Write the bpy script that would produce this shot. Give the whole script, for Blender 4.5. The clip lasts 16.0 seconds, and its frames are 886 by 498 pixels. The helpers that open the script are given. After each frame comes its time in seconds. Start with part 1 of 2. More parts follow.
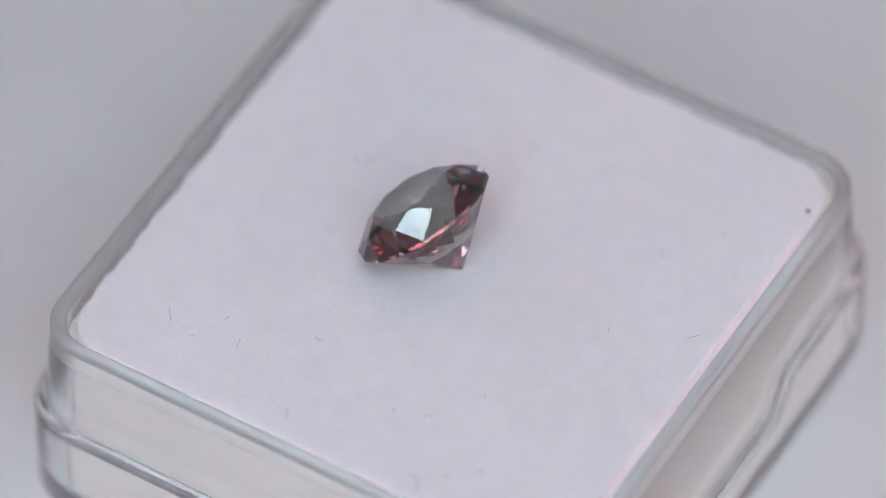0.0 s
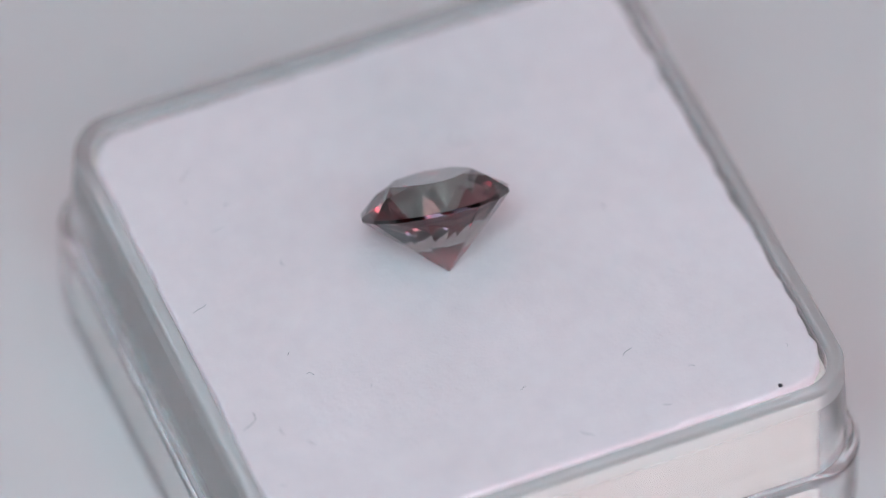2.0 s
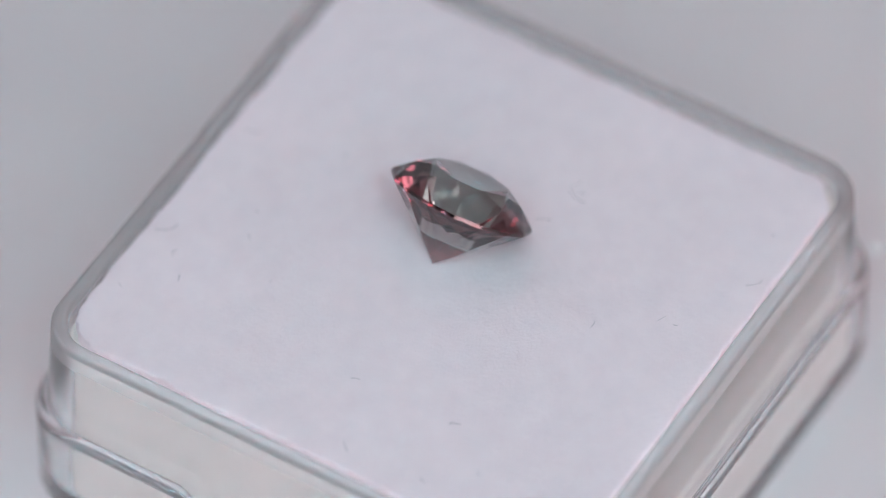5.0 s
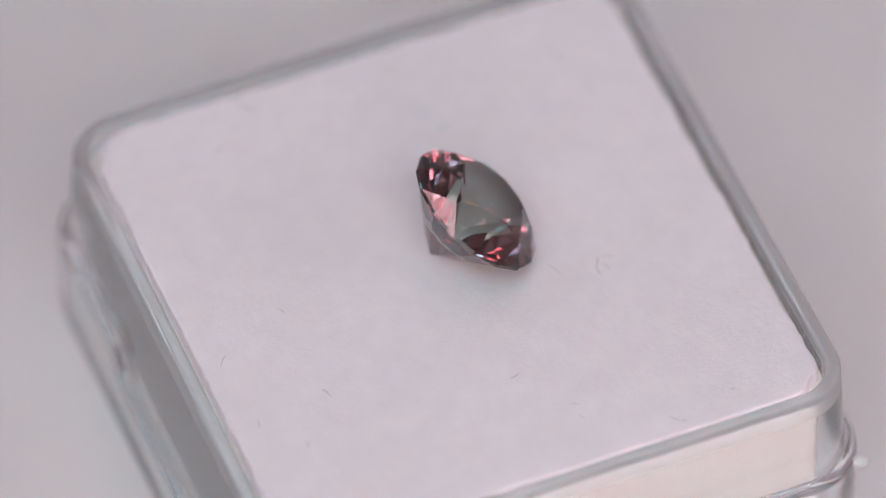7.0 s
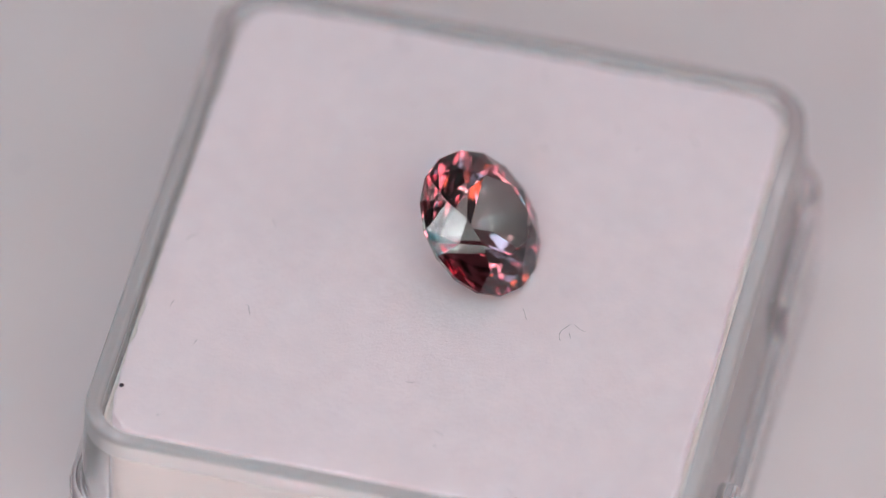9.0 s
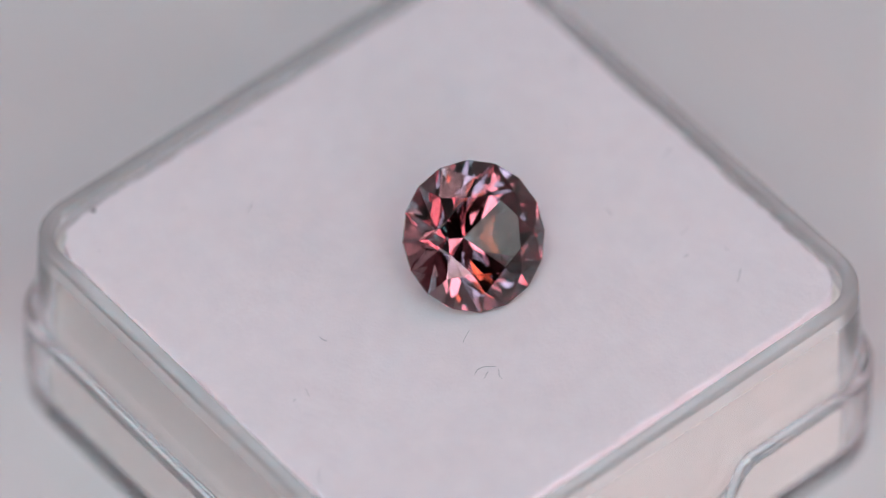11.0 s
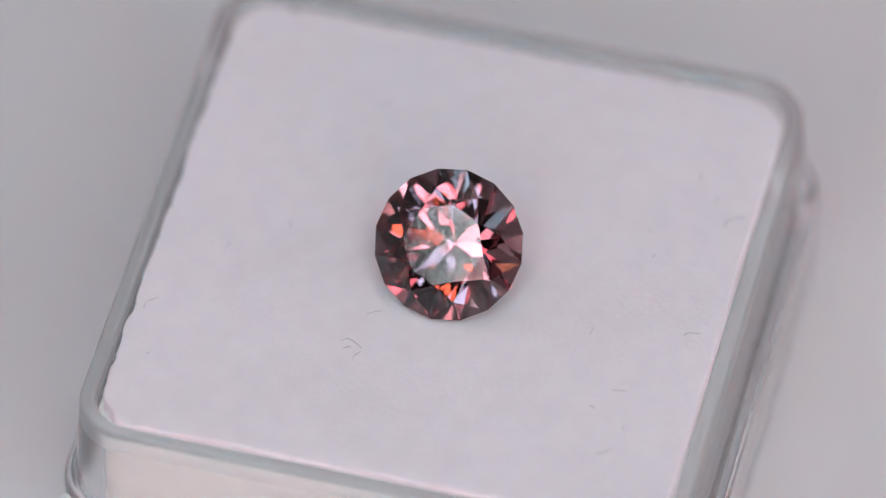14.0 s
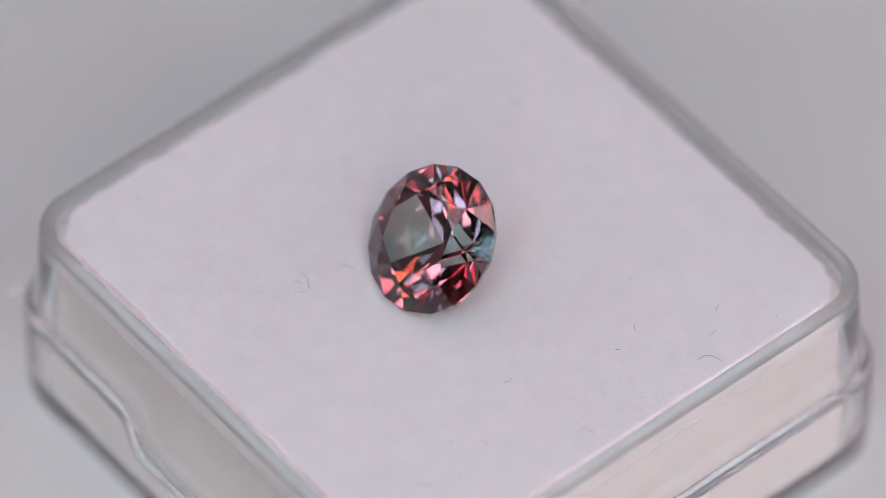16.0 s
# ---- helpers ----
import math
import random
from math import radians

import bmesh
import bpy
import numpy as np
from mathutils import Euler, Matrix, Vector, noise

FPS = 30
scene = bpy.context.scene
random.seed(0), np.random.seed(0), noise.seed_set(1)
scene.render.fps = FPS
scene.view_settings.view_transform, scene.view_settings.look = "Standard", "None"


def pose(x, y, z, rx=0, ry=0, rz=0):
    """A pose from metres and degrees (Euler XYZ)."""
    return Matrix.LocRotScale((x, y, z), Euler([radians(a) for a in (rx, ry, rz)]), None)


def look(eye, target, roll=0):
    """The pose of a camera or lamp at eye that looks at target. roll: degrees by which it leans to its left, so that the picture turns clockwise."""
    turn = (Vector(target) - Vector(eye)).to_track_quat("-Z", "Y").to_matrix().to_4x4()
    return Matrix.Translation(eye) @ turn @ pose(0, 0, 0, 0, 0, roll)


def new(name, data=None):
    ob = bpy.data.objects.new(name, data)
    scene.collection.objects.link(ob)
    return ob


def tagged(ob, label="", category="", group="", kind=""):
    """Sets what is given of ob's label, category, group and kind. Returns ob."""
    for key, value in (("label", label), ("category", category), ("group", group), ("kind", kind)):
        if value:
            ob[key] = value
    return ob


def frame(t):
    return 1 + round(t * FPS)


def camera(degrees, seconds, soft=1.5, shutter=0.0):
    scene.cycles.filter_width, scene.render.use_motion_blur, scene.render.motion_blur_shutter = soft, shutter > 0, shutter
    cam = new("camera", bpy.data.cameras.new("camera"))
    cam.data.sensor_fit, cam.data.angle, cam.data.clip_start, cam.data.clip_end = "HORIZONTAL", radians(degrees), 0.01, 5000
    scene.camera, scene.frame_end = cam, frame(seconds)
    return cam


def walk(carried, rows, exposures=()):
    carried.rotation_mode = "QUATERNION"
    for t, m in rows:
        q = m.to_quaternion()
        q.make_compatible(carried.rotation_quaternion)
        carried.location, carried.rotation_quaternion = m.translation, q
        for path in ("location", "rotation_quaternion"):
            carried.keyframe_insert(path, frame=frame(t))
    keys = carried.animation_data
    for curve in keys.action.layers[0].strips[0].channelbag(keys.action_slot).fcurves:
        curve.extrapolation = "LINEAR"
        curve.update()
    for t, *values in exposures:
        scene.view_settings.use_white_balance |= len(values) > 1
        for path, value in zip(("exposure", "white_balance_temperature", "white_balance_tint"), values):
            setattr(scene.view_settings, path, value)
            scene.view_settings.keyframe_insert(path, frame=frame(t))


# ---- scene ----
MM = 0.001
SECONDS = 16.0

# ---- camera: macro lens on a tripod, standing still ----
ELEV, DIST = radians(50.61), 361.4 * MM
PAD_Z = 10.4 * MM                      # height of the pad above the turntable
AIM = Vector((-0.34 * MM, 0.52 * MM, PAD_Z))
EYE = AIM + Vector((0, -math.cos(ELEV), math.sin(ELEV))) * DIST
cam = camera(6.0, SECONDS, soft=0.8)
cam.data.dof.use_dof = True
cam.data.dof.focus_distance = 357.9 * MM
cam.data.dof.aperture_fstop = 18.0
walk(cam, [(0.0, look(EYE, AIM)), (SECONDS, look(EYE, AIM))],
     exposures=[(0.0, -0.02, 6500, 10), (6.5, -0.02, 6500, 10), (7.0, 0.0, 6350, 7), (8.3, -0.02, 6500, 9),
                (9.7, -0.04, 6400, 8), (12.0, -0.05, 6250, 6), (SECONDS, -0.05, 6250, 6)])

# ---- turning of the turntable, degrees (clockwise seen from above) ----
RATE, SQUARE_AT = 18.10, 8.25


def turn_at(t):
    return -RATE * (t - SQUARE_AT)


# ---- light: small unseen lamps added in a dim room ----
world = bpy.data.worlds.new("studio_world")
scene.world = world
world.use_nodes = True
world.node_tree.nodes["Background"].inputs["Color"].default_value = (0.80, 0.86, 1.0, 1)
world.node_tree.nodes["Background"].inputs["Strength"].default_value = 0.05


def added_light(name, eye, target, sx, sy, watts, colour):
    data = bpy.data.lights.new(name, "AREA")
    data.shape, data.size, data.size_y = "RECTANGLE", sx, sy
    data.energy, data.color = watts, colour
    ob = new(name, data)
    ob.matrix_world = look(eye, target)
    return ob


# three panels added above for flashes in the stone, pink against the cool windows
added_light("overhead_fill", (-0.15, 0.04, 0.52), (0, 0, 0.01), 0.08, 0.08, 0.085, (1.50, 0.76, 0.82))
added_light("overhead_fill", (0.16, 0.02, 0.52), (0, 0, 0.01), 0.08, 0.08, 0.080, (1.50, 0.76, 0.82))
added_light("overhead_fill", (0.01, 0.22, 0.48), (0, 0, 0.01), 0.08, 0.08, 0.080, (1.50, 0.76, 0.82))
# low fill added to brighten the box's near walls, also tinted pink
added_light("front_fill", (0.06, -0.40, 0.13), (0, 0, 0.01), 0.40, 0.06, 0.40, (1.34, 0.80, 0.84))
# fill added to brighten the walls and platter on the right
added_light("east_fill", (0.42, -0.12, 0.22), (0, 0, 0.01), 0.12, 0.12, 0.18, (1.0, 0.92, 0.95))
# small cool panel added for bluish glints in the stone
added_light("west_glint_light", (-0.34, 0.16, 0.30), (0, 0, 0.01), 0.06, 0.05, 0.12, (0.70, 0.88, 1.0))

# ---- materials ----


def material(name):
    m = bpy.data.materials.new(name)
    m.use_nodes = True
    return m, m.node_tree.nodes, m.node_tree.links, m.node_tree.nodes["Principled BSDF"]


def mixed_colour(nodes, links, fac, a, b):
    mix = nodes.new("ShaderNodeMix")
    mix.data_type = "RGBA"
    mix.inputs[6].default_value, mix.inputs[7].default_value = (*a, 1), (*b, 1)
    links.new(fac, mix.inputs[0])
    return mix.outputs[2]


def noise_fac(nodes, links, scale, detail=4, rough=0.55, coord="Object", stretch=None):
    tc = nodes.new("ShaderNodeTexCoord")
    tex = nodes.new("ShaderNodeTexNoise")
    tex.inputs["Scale"].default_value, tex.inputs["Detail"].default_value = scale, detail
    tex.inputs["Roughness"].default_value = rough
    if stretch:
        mp = nodes.new("ShaderNodeMapping")
        mp.inputs["Scale"].default_value = stretch
        links.new(tc.outputs[coord], mp.inputs[0])
        links.new(mp.outputs[0], tex.inputs["Vector"])
    else:
        links.new(tc.outputs[coord], tex.inputs["Vector"])
    return tex.outputs["Fac"]


def ramped(nodes, links, fac, lo, hi):
    r = nodes.new("ShaderNodeMapRange")
    r.inputs["From Min"].default_value, r.inputs["From Max"].default_value = lo, hi
    links.new(fac, r.inputs["Value"])
    return r.outputs["Result"]


def bumped(nodes, links, height, bsdf, strength, distance):
    b = nodes.new("ShaderNodeBump")
    b.inputs["Strength"].default_value, b.inputs["Distance"].default_value = strength, distance
    links.new(height, b.inputs["Height"])
    links.new(b.outputs["Normal"], bsdf.inputs["Normal"])


def grainy(name, a, b, scale, rough, bump=0.0, bump_scale=None, distance=0.0001, coarse=None):
    m, n, l, p = material(name)
    f = ramped(n, l, noise_fac(n, l, scale), 0.3, 0.7)
    col = mixed_colour(n, l, f, a, b)
    if coarse:
        f2 = ramped(n, l, noise_fac(n, l, coarse[0], 3), 0.35, 0.7)
        mix = n.new("ShaderNodeMix")
        mix.data_type, mix.blend_type = "RGBA", "MULTIPLY"
        mix.inputs[0].default_value = 1.0
        l.new(col, mix.inputs[6])
        l.new(mixed_colour(n, l, f2, (1, 1, 1), coarse[1]), mix.inputs[7])
        col = mix.outputs[2]
    l.new(col, p.inputs["Base Color"])
    p.inputs["Roughness"].default_value = rough
    if bump:
        bumped(n, l, noise_fac(n, l, bump_scale or scale, 6, 0.65), p, bump, distance)
    return m


PLUSH = grainy("plush", (0.83, 0.755, 0.80), (0.87, 0.795, 0.835), 900, 0.95, 0.5, 3500, 0.00008,
               coarse=(160, (0.965, 0.965, 0.96)))
FOAM = grainy("foam", (0.64, 0.615, 0.58), (0.70, 0.67, 0.63), 1500, 0.9, 0.3, 2500, 0.0001,
              coarse=(220, (0.95, 0.95, 0.95)))
PLATTER = grainy("platter_plastic", (0.69, 0.65, 0.665), (0.73, 0.69, 0.70), 60, 0.55,
                 coarse=(22, (0.97, 0.97, 0.97)))
CLOTH = grainy("tent_cloth", (0.82, 0.81, 0.81), (0.87, 0.86, 0.86), 30, 0.9, 0.3, 900, 0.0004)
DESK = grainy("desk_laminate", (0.66, 0.65, 0.66), (0.7, 0.7, 0.7), 40, 0.4)
WALL = grainy("wall_paint", (0.17, 0.17, 0.17), (0.20, 0.20, 0.20), 6, 0.85, 0.2, 300, 0.0005)
CEIL = grainy("ceiling_paint", (0.70, 0.69, 0.69), (0.75, 0.74, 0.73), 6, 0.9)
FLOOR = grainy("floor_vinyl", (0.12, 0.11, 0.10), (0.17, 0.15, 0.14), 9, 0.5)
BLACK = grainy("black_anodised", (0.015, 0.015, 0.016), (0.03, 0.03, 0.03), 400, 0.4)
LINT = grainy("grey_lint", (0.24, 0.23, 0.26), (0.42, 0.40, 0.44), 800, 0.9)
SPECK = grainy("dark_speck", (0.02, 0.018, 0.03), (0.06, 0.05, 0.06), 3000, 0.8)


def clear_plastic(name, tint, haze_share, ior=1.49):
    m, n, l, p = material(name)
    n.remove(p)
    g = n.new("ShaderNodeBsdfGlass")
    g.inputs["Color"].default_value, g.inputs["IOR"].default_value = (*tint, 1), ior
    g.inputs["Roughness"].default_value = 0.05
    haze = n.new("ShaderNodeBsdfDiffuse")
    haze.inputs["Color"].default_value = (0.84, 0.84, 0.85, 1)
    mix = n.new("ShaderNodeMixShader")
    mix.inputs[0].default_value = haze_share
    l.new(g.outputs[0], mix.inputs[1])
    l.new(haze.outputs[0], mix.inputs[2])
    l.new(mix.outputs[0], n["Material Output"].inputs["Surface"])
    return m


ACRYLIC = clear_plastic("clear_acrylic", (0.985, 0.987, 0.99), 0.08)
SCUFFED = clear_plastic("scuffed_acrylic", (0.985, 0.987, 0.99), 0.30)


def gem_material():
    """Colour-change stone: light that passes stays grey-green, reflections inside turn red."""
    m, n, l, p = material("colour_change_gem")
    n.remove(p)
    through_light = n.new("ShaderNodeBsdfRefraction")
    through_light.inputs["Color"].default_value = (0.735, 0.755, 0.735, 1)
    through_light.inputs["IOR"].default_value = 1.77
    through_light.inputs["Roughness"].default_value = 0.0
    total = through_light.outputs[0]
    fres = n.new("ShaderNodeFresnel")
    fres.inputs["IOR"].default_value = 1.77
    whole = n.new("ShaderNodeMath")
    whole.operation = "GREATER_THAN"
    whole.inputs[1].default_value = 0.985
    l.new(fres.outputs[0], whole.inputs[0])
    gloss = n.new("ShaderNodeBsdfGlossy")
    l.new(mixed_colour(n, l, whole.outputs[0], (0.95, 0.95, 0.96), (0.69, 0.36, 0.41)), gloss.inputs["Color"])
    gloss.inputs["Roughness"].default_value = 0.0
    mix = n.new("ShaderNodeMixShader")
    l.new(fres.outputs[0], mix.inputs[0])
    l.new(total, mix.inputs[1])
    l.new(gloss.outputs[0], mix.inputs[2])
    l.new(mix.outputs[0], n["Material Output"].inputs["Surface"])
    return m


GEM = gem_material()


def glow(name, colour, strength):
    m, n, l, p = material(name)
    p.inputs["Base Color"].default_value = (*colour, 1)
    p.inputs["Emission Color"].default_value = (*colour, 1)
    p.inputs["Emission Strength"].default_value = strength
    return m


# glow of the windows added round the lens for light and glints
GLINT_COOL = glow("glint_cool_glow", (0.30, 0.85, 1.0), 11.0)
GLINT_WHITE = glow("glint_white_glow", (0.92, 0.94, 0.97), 9.8)
WHITE_PLASTIC = grainy("white_plastic", (0.70, 0.70, 0.70), (0.76, 0.76, 0.75), 200, 0.45)
WARM = glow("warm_lamp_glow", (1.0, 0.47, 0.20), 7.2)

# ---- mesh helpers ----


def mesh_object(name, bm, mat, parent=None, label="", smooth=False):
    bmesh.ops.recalc_face_normals(bm, faces=bm.faces)
    me = bpy.data.meshes.new(name)
    bm.to_mesh(me)
    bm.free()
    me.materials.append(mat)
    if smooth:
        me.polygons.foreach_set("use_smooth", [True] * len(me.polygons))
    ob = new(name, me)
    if parent:
        ob.parent = parent
    if label:
        tagged(ob, label=label)
    return ob


def part(name, bm, mat, parent, label="", smooth=False):
    return mesh_object(name, bm, mat, parent, label, smooth)


def square_loop(half, radius, per_corner=10, per_side=26):
    """Points of a rounded square, counter-clockwise, in metres."""
    pts = []
    s = half - radius
    for k in range(4):
        a0 = math.pi / 2 * k
        cx, cy = [(s, s), (-s, s), (-s, -s), (s, -s)][k]
        for i in range(per_corner + 1):
            a = a0 + math.pi / 2 * i / per_corner
            pts.append((cx + radius * math.cos(a), cy + radius * math.sin(a)))
        nx, ny = [(-s, s), (-s, -s), (s, -s), (s, s)][k]
        a = a0 + math.pi / 2
        p = (cx + radius * math.cos(a), cy + radius * math.sin(a))
        q = (nx + radius * math.cos(a), ny + radius * math.sin(a))
        for i in range(1, per_side):
            pts.append((p[0] + (q[0] - p[0]) * i / per_side, p[1] + (q[1] - p[1]) * i / per_side))
    return pts


def loft(loops, close=True, cap_first=False, cap_last=False):
    """A mesh through loops of equal length; each a list of (x, y, z)."""
    bm = bmesh.new()
    rings = [[bm.verts.new(p) for p in lp] for lp in loops]
    n = len(rings[0])
    pairs = list(zip(rings, rings[1:]))
    if close:
        pairs.append((rings[-1], rings[0]))
    for a, b in pairs:
        for i in range(n):
            j = (i + 1) % n
            bm.faces.new((a[i], a[j], b[j], b[i]))
    if cap_first:
        bm.faces.new(rings[0])
    if cap_last:
        bm.faces.new(rings[-1])
    return bm


def box_bm(x0, x1, y0, y1, z0, z1):
    bm = bmesh.new()
    bmesh.ops.create_cube(bm, size=1, matrix=Matrix.Translation(((x0 + x1) / 2, (y0 + y1) / 2, (z0 + z1) / 2))
                          @ Matrix.Diagonal((x1 - x0, y1 - y0, z1 - z0, 1)))
    return bm


def lathe(profile, seg=96):
    """A closed solid of revolution from (r, z), starting and ending on the axis."""
    bm = bmesh.new()
    rings = []
    for r, z in profile:
        if r < 1e-9:
            rings.append([bm.verts.new((0, 0, z))])
        else:
            rings.append([bm.verts.new((r * math.cos(2 * math.pi * i / seg), r * math.sin(2 * math.pi * i / seg), z))
                          for i in range(seg)])
    for a, b in zip(rings, rings[1:]):
        for i in range(seg):
            j = (i + 1) % seg
            if len(a) == 1 and len(b) > 1:
                bm.faces.new((a[0], b[i], b[j]))
            elif len(b) == 1 and len(a) > 1:
                bm.faces.new((a[i], a[j], b[0]))
            elif len(a) > 1:
                bm.faces.new((a[i], a[j], b[j], b[i]))
    return bm


# ---- an unseen room, closed all round; its walls are dark to deepen the stone ----


def structure(name, bm, mat, label):
    return tagged(mesh_object(name, bm, mat), label, "wall" if "wall" in name else name, kind="structure")


DESK_Z = -0.030
structure("floor", box_bm(-1.6, 1.6, -1.6, 1.6, -0.80, -0.76), FLOOR, "dark vinyl studio floor below the desk")
structure("ceiling", box_bm(-1.6, 1.6, -1.6, 1.6, 1.70, 1.76), CEIL, "unseen plain grey ceiling, added to close the room")
structure("wall_north", box_bm(-1.6, 1.6, 1.5, 1.6, -0.76, 1.70), WALL, "unseen dark grey wall, added to close the room and darken the stone")
structure("wall_south", box_bm(-1.6, 1.6, -1.6, -1.5, -0.76, 1.70), WALL, "unseen dark grey wall, added to close the room and darken the stone")
structure("wall_east", box_bm(1.5, 1.6, -1.5, 1.5, -0.76, 1.70), WALL, "unseen dark grey wall, added to close the room and darken the stone")
structure("wall_west", box_bm(-1.6, -1.5, -1.5, 1.5, -0.76, 1.70), WALL, "unseen dark grey wall, added to close the room and darken the stone")


def build_desk():
    desk = new("desk")
    bm = box_bm(-0.7, 0.7, -0.45, 0.45, DESK_Z - 0.03, DESK_Z)
    bmesh.ops.bevel(bm, geom=bm.edges[:], offset=0.003, segments=2, affect="EDGES")
    part("desktop", bm, DESK, desk)
    for x in (-0.64, 0.64):
        for y in (-0.39, 0.39):
            part("leg", box_bm(x - 0.025, x + 0.025, y - 0.025, y + 0.025, -0.76, DESK_Z - 0.03), DESK, desk)
    return tagged(desk, "light grey laminate desk under the turntable", "desk")


build_desk()


def build_turntable():
    base = new("turntable")
    part("base", lathe([(0, DESK_Z), (0.065, DESK_Z), (0.068, DESK_Z + 0.003), (0.068, -0.013), (0.065, -0.010), (0, -0.010)]),
         BLACK, base, "black turntable base")
    r = 0.080
    platter = part("platter", lathe([(0, -0.010), (r - 0.002, -0.010), (r, -0.008), (r, -0.0015), (r - 0.0015, 0), (0, 0)], 128),
                   PLATTER, base, "matt white turning platter")
    tagged(base, "white turntable platter turning on a dark base", "turntable")
    return base, platter


turntable, platter = build_turntable()


# unseen reflector, added so that bounced light lifts the clear rims
def build_bounce_tent():
    """White cloth on three sides and above, open towards the camera."""
    tent = new("bounce_tent")
    z0, z1 = DESK_Z, 0.69
    part("back_cloth", box_bm(-0.50, 0.50, 0.425, 0.435, z0, z1), CLOTH, tent)
    part("side_cloth", box_bm(-0.51, -0.50, -0.25, 0.435, z0, z1), CLOTH, tent)
    part("side_cloth", box_bm(0.50, 0.51, -0.25, 0.435, z0, z1), CLOTH, tent)
    part("top_cloth", box_bm(-0.51, 0.51, -0.25, 0.435, z1, z1 + 0.01), CLOTH, tent)
    return tagged(tent, "unseen white cloth tent on the desk, added to bounce light onto the box", "light tent")


build_bounce_tent()

# ---- the clear box with its pad ----
WALL_OUT, WALL_LOW, WALL_IN, LEDGE_OUT = 13.11 * MM, 13.40 * MM, 12.40 * MM, 13.90 * MM
R_OUT = 2.3 * MM
STEP_Z = -4.7 * MM                     # rim of the lower tray, from the pad down
BOX_PLACE = pose(0.01 * MM, -0.20 * MM, 0, 0, 0, -0.33)


def ring(half, radius, z):
    return [(x, y, z) for x, y in square_loop(half, radius)]


def notch_depth(x, y):
    """How far the lower tray's rim drops in its thumb notches, which lie in two facing sides."""
    if abs(x) < 13.6 * MM:
        return 0.0
    d = abs(y) - 5.1 * MM
    return 1.8 * MM * min(1.0, max(0.0, -d / (0.9 * MM)))


def pad_height(x, y):
    """The pad swells a little towards its middle, where the stone lies."""
    return 0.17 * MM * math.exp(-((x * x + y * y) / (8.0 * MM) ** 2) ** 1.3)


def build_box():
    root = new("gem_box")
    low = -PAD_Z
    def flat(half, rad, z):
        return [(x, y, z) for x, y in square_loop(half, rad, 10, 44)]
    def ledge(half, rad, dz):
        return [(x, y, STEP_Z + dz - notch_depth(x * LEDGE_OUT / half, y)) for x, y in square_loop(half, rad, 10, 44)]
    o, v, i, q, r, t, e = WALL_OUT, WALL_LOW, WALL_IN, LEDGE_OUT, R_OUT, 0.30 * MM, 0.2 * MM
    b = r + 0.7 * MM
    tray = [flat(q - 0.9 * MM, r - 0.2 * MM, low), flat(q - 0.7 * MM, r, low), flat(q - 0.25 * MM, b - 0.2 * MM, low + 0.1 * MM),
            flat(q - 0.08 * MM, b, low + 0.3 * MM), flat(q, b, low + 0.6 * MM), flat(q, b, low + 0.8 * MM),
            flat(q, b, STEP_Z - 2.6 * MM), ledge(q, b, -0.40 * MM), ledge(q, b, -0.28 * MM), ledge(q - 0.08 * MM, b - 0.05 * MM, -0.08 * MM),
            ledge(q - 0.28 * MM, b - 0.2 * MM, 0), ledge(q - 0.36 * MM, b - 0.28 * MM, 0), ledge(v + 0.06 * MM, r + 0.3 * MM, 0),
            ledge(v + 0.02 * MM, r + 0.25 * MM, 0.01 * MM), ledge(v, r + 0.25 * MM, 0.05 * MM), ledge(v, r + 0.25 * MM, 0.10 * MM),
            flat(v, r + 0.25 * MM, STEP_Z + 0.3 * MM), flat(o + 0.04 * MM, r, -0.7 * MM), flat(o, r, t - 1.4 * e), flat(o, r, t - e), flat(o - 0.3 * e, r, t - 0.3 * e),
            flat(o - e, r - e, t), flat(o - 1.3 * e, r - e, t), flat(i + 1.3 * e, r - 0.5 * MM, t),
            flat(i + e, r - 0.5 * MM, t), flat(i + 0.3 * e, r - 0.6 * MM, t - 0.3 * e), flat(i, r - 0.7 * MM, t - e), flat(i, r - 0.7 * MM, t - 1.4 * e),
            flat(i, r - 0.7 * MM, low + 1.3 * MM), flat(i, r - 0.7 * MM, low + 1.05 * MM), flat(i - 0.05 * MM, r - 0.7 * MM, low + 1.0 * MM),
            flat(i - 0.3 * MM, r - 0.9 * MM, low + 1.0 * MM)]
    a = part("tray", loft(tray, False, True, True), ACRYLIC, root, "clear acrylic stepped tray with thumb notches")
    a.data.materials.append(SCUFFED)
    for poly in a.data.polygons:
        poly.use_smooth = True
        poly.material_index = int(poly.center.z > -0.5 * MM)
    a.visible_shadow = False
    # foam and plush pad
    f = 12.34 * MM
    foam = [ring(f, 1.55 * MM, low + 1.1 * MM), ring(f, 1.6 * MM, -0.75 * MM), ring(f - 0.12 * MM, 1.5 * MM, -0.70 * MM),
            ring(f - 0.6 * MM, 1.3 * MM, -0.95 * MM)]
    part("foam_block", loft(foam, False, True, True), FOAM, root, "cream foam block filling the tray")
    loops = []
    pts = square_loop(12.18 * MM, 1.9 * MM, 14, 46)
    sizes = [1.0, 0.998, 0.994, 0.985] + [0.985 * (1 - k / 34) for k in range(1, 35)]
    for k, f in enumerate(sizes):
        lp = []
        for x, y in pts:
            jag = 0.0
            if k < 3:
                jag = 0.15 * MM * noise.noise((x * 2200, y * 2200, 3.0)) + 0.12 * MM * noise.noise((x * 700, y * 700, 9.0))
            w = max(f, 0.004) * (1 + jag / (12 * MM))
            px, py = 0.993 * x * w, 1.007 * y * w
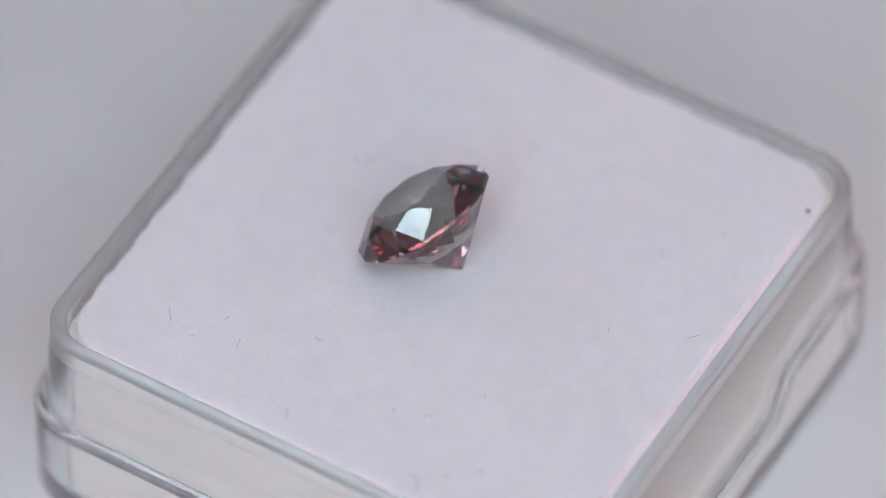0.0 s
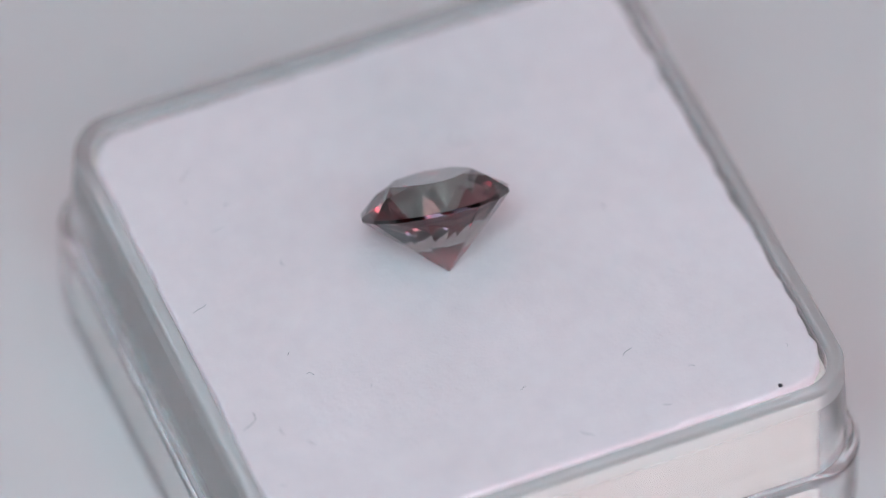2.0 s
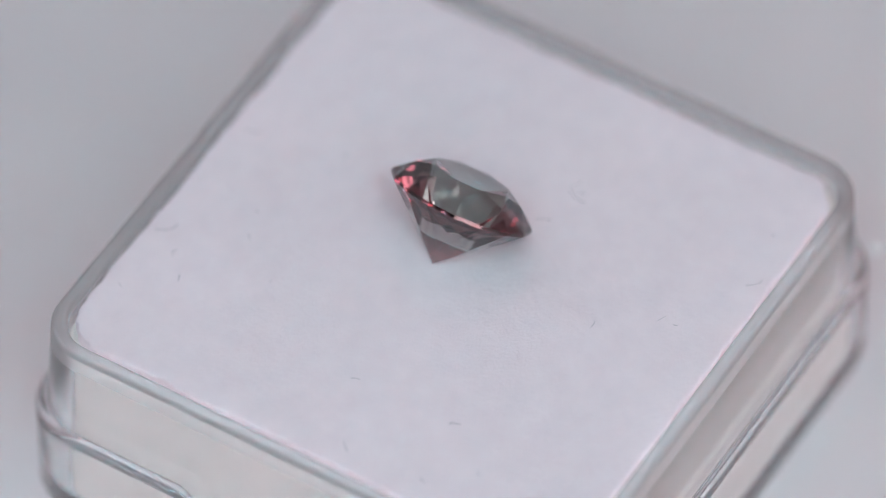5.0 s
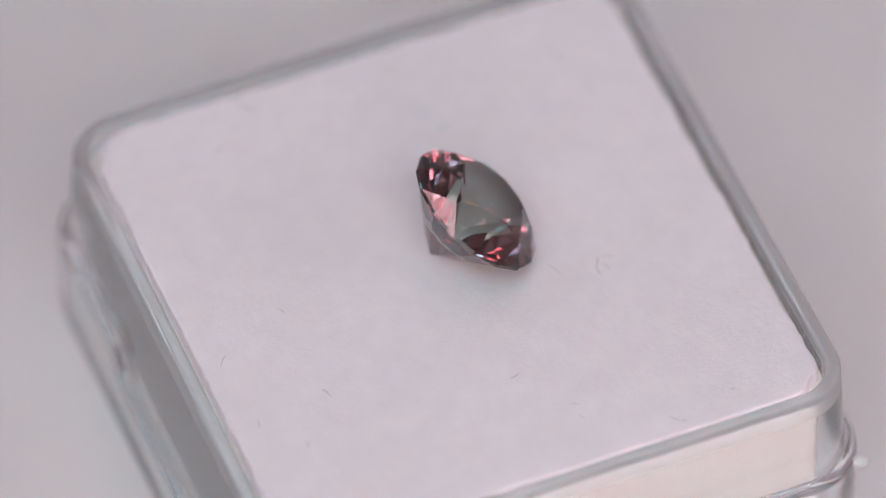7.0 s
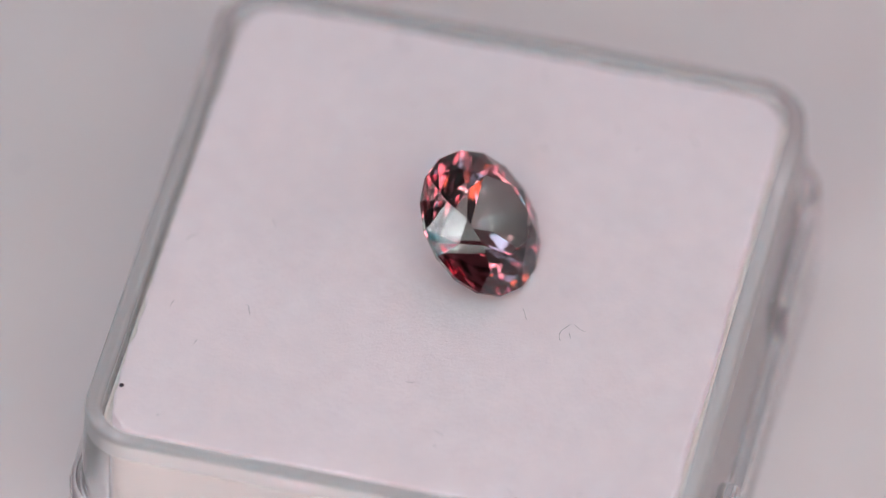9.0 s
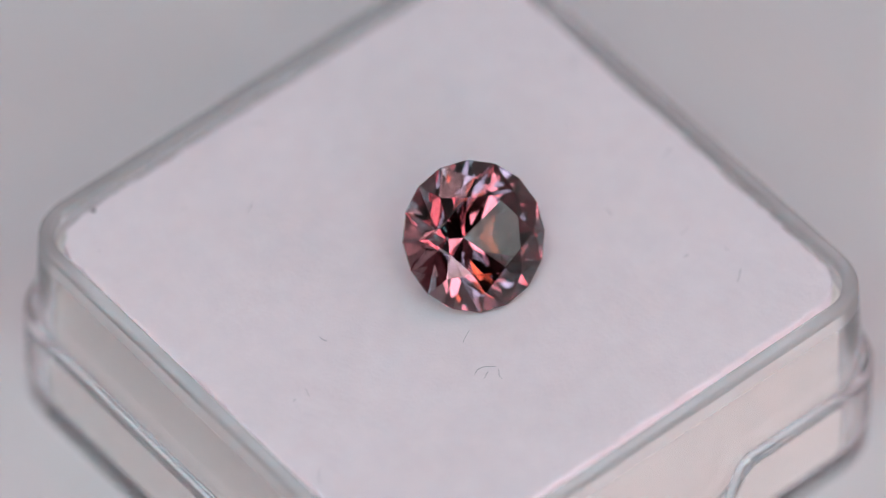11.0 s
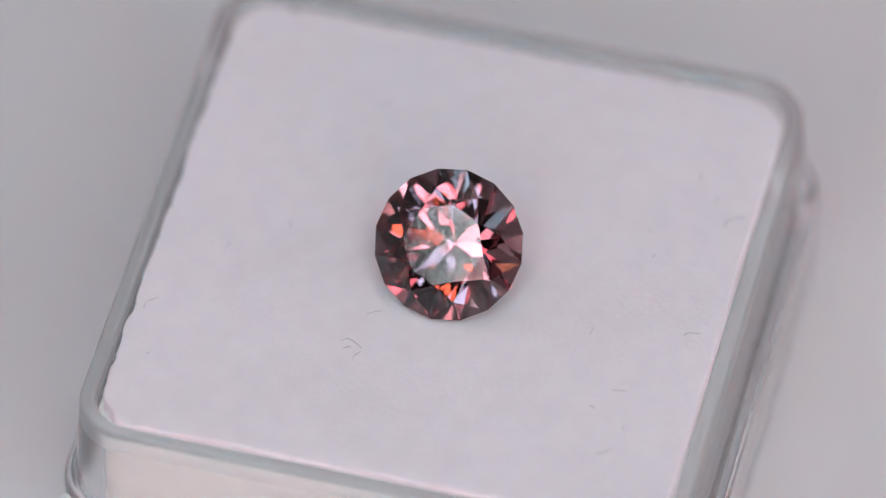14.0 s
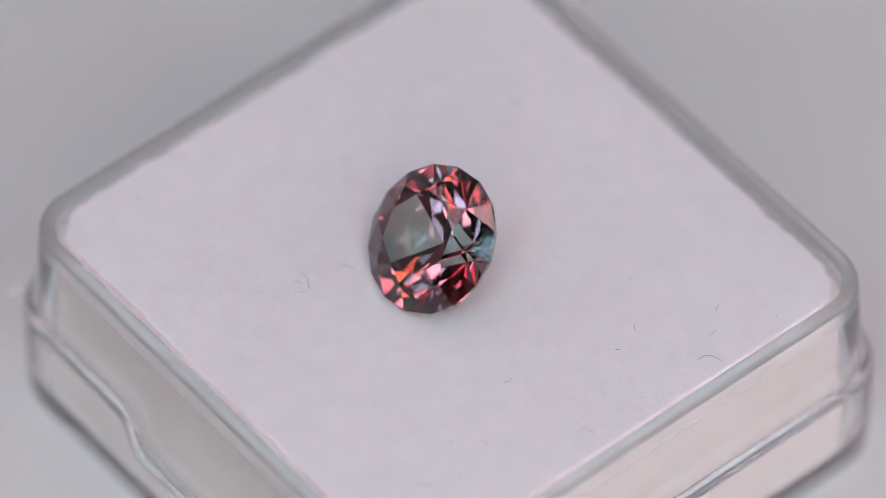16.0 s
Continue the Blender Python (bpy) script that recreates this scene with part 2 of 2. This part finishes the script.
            z = pad_height(px, py) + 0.03 * MM * noise.noise((px * 300, py * 300, 0)) - (0.14 * MM, 0.04 * MM, 0.01 * MM, 0)[min(k, 3)]
            lp.append((px, py, z))
        loops.append(lp)
    loops.insert(0, [(x, y, z - 0.8 * MM) for x, y, z in loops[0]])
    part("pad", loft(loops, False, False, True), PLUSH, root, "white plush pad, slightly swollen", True)
    return tagged(root, "clear acrylic gem box with a white plush pad", "box")


gem_box = build_box()

# ---- the stone ----
GEM_R = 3.255 * MM
GEM_CULET = Vector((-0.793 * MM, 0.42 * MM, 0.197 * MM))
GEM_TILT, GEM_AZ, GEM_SPIN = 41.96, -5.73, 0.8


def gem_planes():
    """The cuts of a round brilliant, culet at the origin: (part, normal, distance)."""
    R = GEM_R
    apo = R * math.cos(math.pi / 16)
    zg0 = 0.9088 * R
    zg1 = zg0 + 0.048 * R
    zt = zg1 + 0.326 * R
    rt = 0.545 * R
    main_up = (zt - zg1) / (R - rt)
    tip_r = 0.755 * R
    tip_z = zt - (tip_r * math.cos(math.pi / 8) - rt) * main_up
    star_up = (zt - tip_z) / (tip_r - rt * math.cos(math.pi / 8))
    half_up = (tip_z - zg1) / (apo - tip_r * math.cos(math.pi / 16))
    main_dn = zg0 / R
    half_dn = (zg0 - LOWER_BREAK * R * main_dn * math.cos(math.pi / 16)) / (apo - LOWER_BREAK * R)
    cuts = [("table", Vector((0, 0, 1)), zt)]

    def ring_of(kind, count, shift, slope, r, z):
        for i in range(count):
            a = 2 * math.pi * (i + shift) / count
            n = Vector((abs(slope) * math.cos(a), abs(slope) * math.sin(a), 1 if slope > 0 else -1)).normalized()
            p = Vector((r * math.cos(a), r * math.sin(a), z))
            cuts.append((kind, n, n.dot(p)))

    for i in range(16):
        a = 2 * math.pi * (i + 0.5) / 16
        cuts.append(("girdle", Vector((math.cos(a), math.sin(a), 0)), apo))
    ring_of("crown", 8, 0.0, main_up, R, zg1)
    ring_of("crown", 16, 0.5, half_up, apo, zg1)
    ring_of("crown", 8, 0.5, star_up, rt * math.cos(math.pi / 8), zt)
    ring_of("pavilion", 8, 0.0, -main_dn, R, zg0)
    ring_of("pavilion", 16, 0.5, -half_dn, apo, zg0)
    return cuts


LOWER_BREAK = 0.45


def build_gem():
    """The stone is cut plane by plane out of a block; its facets are flat and meet in sharp edges."""
    bm = bmesh.new()
    bmesh.ops.create_cube(bm, size=4 * GEM_R)
    cuts = gem_planes()
    for kind, n, d in cuts:
        bmesh.ops.bisect_plane(bm, geom=bm.verts[:] + bm.edges[:] + bm.faces[:], dist=1e-9, plane_co=n * d, plane_no=n,
                               clear_outer=True)
        bmesh.ops.holes_fill(bm, edges=[e for e in bm.edges if e.is_boundary])
    bmesh.ops.remove_doubles(bm, verts=bm.verts[:], dist=2e-6)
    bmesh.ops.recalc_face_normals(bm, faces=bm.faces[:])
    stone = new("gemstone")
    kinds = {}
    for f in bm.faces:
        kinds.setdefault(max(cuts, key=lambda c: f.normal.dot(c[1]))[0], []).append(f)
    for kind, label in (("table", "flat polished table"), ("crown", "faceted crown"), ("girdle", "narrow faceted girdle"),
                        ("pavilion", "pointed faceted pavilion")):
        at, verts, faces = {}, [], []
        for f in kinds[kind]:
            for v in f.verts:
                if v not in at:
                    at[v] = len(verts)
                    verts.append(v.co.copy())
            faces.append([at[v] for v in f.verts])
        me = bpy.data.meshes.new(kind)
        me.from_pydata(verts, [], faces)
        me.materials.append(GEM)
        ob = new(kind, me)
        ob.parent = stone
        tagged(ob, label=label)
    bm.free()
    return tagged(stone, "round faceted colour-change gemstone, dark red to grey, on the plush pad", "gemstone")


gem = build_gem()
GEM_LOCAL = (Matrix.Translation(GEM_CULET) @ pose(0, 0, 0, 0, 0, GEM_AZ) @ pose(0, 0, 0, 0, GEM_TILT, 0)
             @ pose(0, 0, 0, 0, 0, GEM_SPIN))

# ---- unseen open ring round the lens, added for light and glints, on a post ----


def arc_bm(r0, r1, z0, z1, a0, a1, seg=60):
    """A flat band bent round the z axis, closed at its ends."""
    loops = []
    for i in range(seg + 1):
        a = radians(a0 + (a1 - a0) * i / seg)
        c, d = math.cos(a), math.sin(a)
        loops.append([(r0 * c, r0 * d, z0), (r1 * c, r1 * d, z0), (r1 * c, r1 * d, z1), (r0 * c, r0 * d, z1)])
    return loft(loops, False, True, True)


# the middles of the windows, degrees round the hoop, in three rows
WINDOWS_INNER, WINDOWS_MIDDLE, WINDOWS_OUTER = range(-36, 217, 36), range(-18, 199, 36), range(-38, 219, 32)


def build_glint_ring():
    glint_ring = new("glint_ring")
    place = look(AIM.lerp(EYE, 0.86), AIM)
    hoop = arc_bm(0.0184, 0.150, -0.006, 0.006, -51, 231)
    hoop.transform(place)
    part("housing", hoop, BLACK, glint_ring, "black plastic hoop")
    rows = [(0.0209, 0.045, a) for a in WINDOWS_INNER] + [(0.055, 0.085, a) for a in WINDOWS_MIDDLE]
    rows += [(0.098, 0.145, a) for a in WINDOWS_OUTER]
    for k, (r0, r1, a) in enumerate(rows):
        bm = arc_bm(r0, r1, -0.0075, -0.0062, a - 7.5, a + 7.5, 10)
        bm.transform(place)
        part("glint_window", bm, GLINT_COOL if k % 2 else GLINT_WHITE, glint_ring, "glowing window added for glints")
    arm = box_bm(-0.180, -0.148, -0.004, 0.004, -0.003, 0.005)
    arm.transform(place)
    part("arm", arm, BLACK, glint_ring, "black metal arm")
    low = place @ Vector((-0.180, 0, 0.001))
    post = lathe([(0, DESK_Z), (0.035, DESK_Z), (0.035, DESK_Z + 0.005), (0.004, DESK_Z + 0.007), (0.004, low.z), (0, low.z)], 24)
    post.transform(Matrix.Translation((low.x, low.y, 0)))
    part("post", post, BLACK, glint_ring, "black metal post")
    return tagged(glint_ring, "unseen black open hoop with glowing windows on a post, added for light and glints", "ring light")


build_glint_ring()

# ---- unseen warm twin lamp, pushed in round the lens for the light coming on ----
LAMP_FOOT = Vector((0.0, -0.248, DESK_Z))


def build_lamp():
    """Two glowing windows beside the lens, joined below it by a bow on a post; the foot's middle is the origin."""
    lamp = new("warm_stand_in")
    place = Matrix.Translation(-LAMP_FOOT) @ look(AIM.lerp(EYE, 0.78), AIM)
    low = place @ Vector((0, -0.0895, 0.003))
    part("foot", lathe([(0, 0), (0.030, 0), (0.032, 0.002), (0.031, 0.006), (0.006, 0.009), (0, 0.009)], 48), BLACK, lamp, "", True)
    stem = lathe([(0, 0.008), (0.0035, 0.008), (0.0035, low.z), (0, low.z)], 20)
    stem.transform(Matrix.Translation((low.x, low.y, 0)))
    part("stem", stem, BLACK, lamp, "", True)
    bow = arc_bm(0.086, 0.093, -0.002, 0.008, 155, 385)
    bow.transform(place)
    part("bow", bow, BLACK, lamp, "black metal bow")
    for a in (0, 180):
        shell = arc_bm(0.0235, 0.0855, -0.004, 0.008, a - WARM_HALF - 2, a + WARM_HALF + 2, 20)
        shell.transform(place)
        part("housing", shell, BLACK, lamp, "black metal lamp head")
        for r0, r1 in ((0.0247, 0.048), (0.058, 0.083)):
            face = arc_bm(r0, r1, -0.0055, -0.0042, a - WARM_HALF, a + WARM_HALF, 16)
            face.transform(place)
            part("diffuser", face, WARM, lamp, "glowing warm diffuser")
    return tagged(lamp, "unseen black twin lamp with warm glowing windows, slid in for the warm light coming on", "lamp")


WARM_HALF = 22
warm_stand_in = build_lamp()


def lamp_at(back, turn=0.0):
    """Foot on the desk, so far behind its working place, turned away by so many degrees."""
    return pose(LAMP_FOOT.x, LAMP_FOOT.y - back, LAMP_FOOT.z, 0, 0, turn)


# ---- lint, dust and crumbs ----


def strand(points, radius, sides=5):
    """A thin tube through points."""
    bm = bmesh.new()
    rings = []
    for k, p in enumerate(points):
        a, b = points[max(k - 1, 0)], points[min(k + 1, len(points) - 1)]
        q = (b - a).to_track_quat("Z", "Y")
        r = radius * (0.35 if k in (0, len(points) - 1) else 1.0)
        rings.append([bm.verts.new(p + q @ Vector((r * math.cos(2 * math.pi * i / sides), r * math.sin(2 * math.pi * i / sides), 0)))
                      for i in range(sides)])
    for a, b in zip(rings, rings[1:]):
        for i in range(sides):
            bm.faces.new((a[i], a[(i + 1) % sides], b[(i + 1) % sides], b[i]))
    bm.faces.new(rings[0])
    bm.faces.new(rings[-1])
    return bm


def lint_fibre(x, y, length, heading, rng):
    """A curled hair lying on the pad; x, y, length in mm."""
    pts, n = [], max(5, int(length * 12))
    a, bend = radians(heading), rng.uniform(-1, 1)
    px, py = x - 0.5 * length * math.cos(a), y - 0.5 * length * math.sin(a)
    a -= 0.5 * bend * 1.6
    for k in range(n + 1):
        lift = 0.035 + 0.06 * abs(math.sin(3.1 * k / n)) * rng.uniform(0.6, 1.2)
        pts.append(Vector((px * MM, py * MM, pad_height(px * MM, py * MM) + lift * MM)))
        a += (bend * 1.6 + 1.5 * math.sin(k * 6.0 / n + bend * 4) + rng.uniform(-0.9, 0.9)) / n
        px += length / n * math.cos(a)
        py += length / n * math.sin(a)
    ob = mesh_object("lint_fibre", strand(pts, rng.uniform(0.008, 0.013) * MM), LINT, None, "", True)
    return tagged(ob, "thin curled grey lint fibre on the white pad", "lint", "lint fibres on the pad")


def crumb(name, at, size, mat, label, category, rng):
    bm = bmesh.new()
    bmesh.ops.create_icosphere(bm, subdivisions=2, radius=size)
    for v in bm.verts:
        v.co *= 1 + 0.45 * noise.noise(v.co * (1.3 / size) + Vector((at[0] * 900, at[1] * 900, 0)))
        v.co.z *= 0.7
    bm.transform(Matrix.Translation(at))
    return tagged(mesh_object(name, bm, mat), label, category)


FIBRES = ((5.33, 8.86, 0.58, -61.0), (8.52, 8.94, 0.79, -73.0), (2.32, 6.97, 0.26, -125.0), (-11.08, -1.36, 0.68, -140.0),
          (7.19, 9.56, 0.26, 177.0), (-7.78, 0.19, 0.39, -64.0), (-7.58, -4.61, 0.63, -35.0), (-10.81, -5.09, 0.45, -75.0),
          (-9.94, -11.11, 0.21, -146.0), (-3.56, 8.11, 0.39, -98.0), (-5.16, 6.04, 0.18, -3.0), (-6.98, 9.45, 0.45, -131.0),
          (-0.03, -6.77, 0.45, 28.0), (5.64, -11.45, 0.95, -21.0))
FIBRES_2 = ((8.28, -10.88, 0.24, -9.0), (5.5, -2.63, 1.11, 100.0), (6.01, -2.8, 0.42, 80.0), (6.29, -2.22, 0.63, -8.0),
            (-9.46, -6.87, 0.29, 88.0), (1.78, -9.18, 0.47, 160.0), (1.75, -9.86, 0.26, 133.0), (6.4, 7.97, 0.32, 77.0),
            (3.71, -2.22, 0.74, 142.0), (1.48, 11.14, 0.79, 120.0), (2.53, 6.93, 0.32, -167.0), (-5.92, 10.28, 0.5, -149.0),
            (-5.03, 11.47, 1.16, 147.0), (-8.65, 11.43, 0.29, 69.0), (-2.23, 8.59, 0.24, 135.0))
LINT_RNG = random.Random(7)
riding = [lint_fibre(*f, LINT_RNG) for f in FIBRES + FIBRES_2]
riding.append(crumb("dust_speck", (-11.83 * MM, -9.90 * MM, 0.07 * MM), 0.10 * MM, SPECK, "tiny dark dust speck on the white pad", "dust", LINT_RNG))
riding.append(crumb("plastic_crumb", (13.28 * MM, -13.28 * MM, STEP_Z + 0.10 * MM), 0.32 * MM, WHITE_PLASTIC,
                    "small whitish crumb stuck on the box ledge", "crumb", LINT_RNG))
side_hair = strand([Vector(((9.2 + 0.11 * k) * MM, -13.165 * MM, (-2.6 - 0.55 * math.sin(k * 0.32)) * MM)) for k in range(11)], 0.013 * MM)
riding.append(tagged(mesh_object("stray_hair", side_hair, LINT, None, "", True), "curved dark hair clinging to the box wall", "hair"))
on_platter = []
for x, y in ((21.0, -2.5), (24.5, 6.0), (-22.0, 9.0)):
    on_platter.append(crumb("dust_speck", (x * MM, y * MM, 0.06 * MM), 0.12 * MM, LINT, "grey dust speck on the white platter", "dust", LINT_RNG))


def edge_fuzz():
    """Short white hairs along the pad's cut edge."""
    rng = random.Random(11)
    pts = square_loop(12.14 * MM, 1.9 * MM, 60, 220)
    verts, faces = [], []
    for x, y in pts:
        if rng.random() < 0.25:
            continue
        out = Vector((x, y, 0)).normalized()
        p = Vector((x, y, -0.10 * MM)) + Vector((rng.uniform(-1, 1), rng.uniform(-1, 1), rng.uniform(-0.6, 0.3))) * 0.12 * MM
        d = (out * rng.uniform(0.2, 1) + Vector((rng.uniform(-1, 1), rng.uniform(-1, 1), rng.uniform(-0.4, 0.9)))).normalized()
        q = p + d * rng.uniform(0.12, 0.34) * MM
        side = d.cross(Vector((0.3, 0.2, 1))).normalized() * 0.012 * MM
        other = d.cross(side).normalized() * 0.012 * MM
        k = len(verts)
        verts += [p + side, p - side, p + other, q]
        faces += [(k, k + 1, k + 3), (k + 1, k + 2, k + 3), (k + 2, k, k + 3), (k, k + 2, k + 1)]
    me = bpy.data.meshes.new("fuzz")
    me.from_pydata(verts, [], faces)
    me.materials.append(PLUSH)
    ob = new("fuzz", me)
    ob.parent = gem_box
    return tagged(ob, "fine white fuzz along the pad edge", kind="stuff")


edge_fuzz()

# ---- everything that moves ----


def motions():
    steps = [i * 0.5 for i in range(33)]
    walk(platter, [(t, pose(0, 0, 0, 0, 0, turn_at(t))) for t in steps])
    def on_box(t):
        return pose(0, 0, PAD_Z, 0, 0, turn_at(t))
    walk(gem_box, [(t, on_box(t) @ BOX_PLACE) for t in steps])
    walk(gem, [(t, on_box(t) @ GEM_LOCAL) for t in steps])
    for ob in riding:
        walk(ob, [(t, on_box(t) @ BOX_PLACE) for t in steps])
    for ob in on_platter:
        walk(ob, [(t, pose(0, 0, 0, 0, 0, turn_at(t))) for t in steps])
    # its slide before 6.9 s takes the place of switching the warm light on
    walk(warm_stand_in, [(0.0, lamp_at(0.16, 170)), (6.2, lamp_at(0.16, 170)), (6.45, lamp_at(0.16, 95)), (6.65, lamp_at(0.15, 20)),
                     (6.9, lamp_at(0.0)), (7.5, lamp_at(0.0)), (8.35, lamp_at(-0.012)), (9.0, lamp_at(-0.006)),
                     (9.6, lamp_at(0.0)), (12.0, lamp_at(0.015)), (SECONDS, lamp_at(0.015))])


motions()
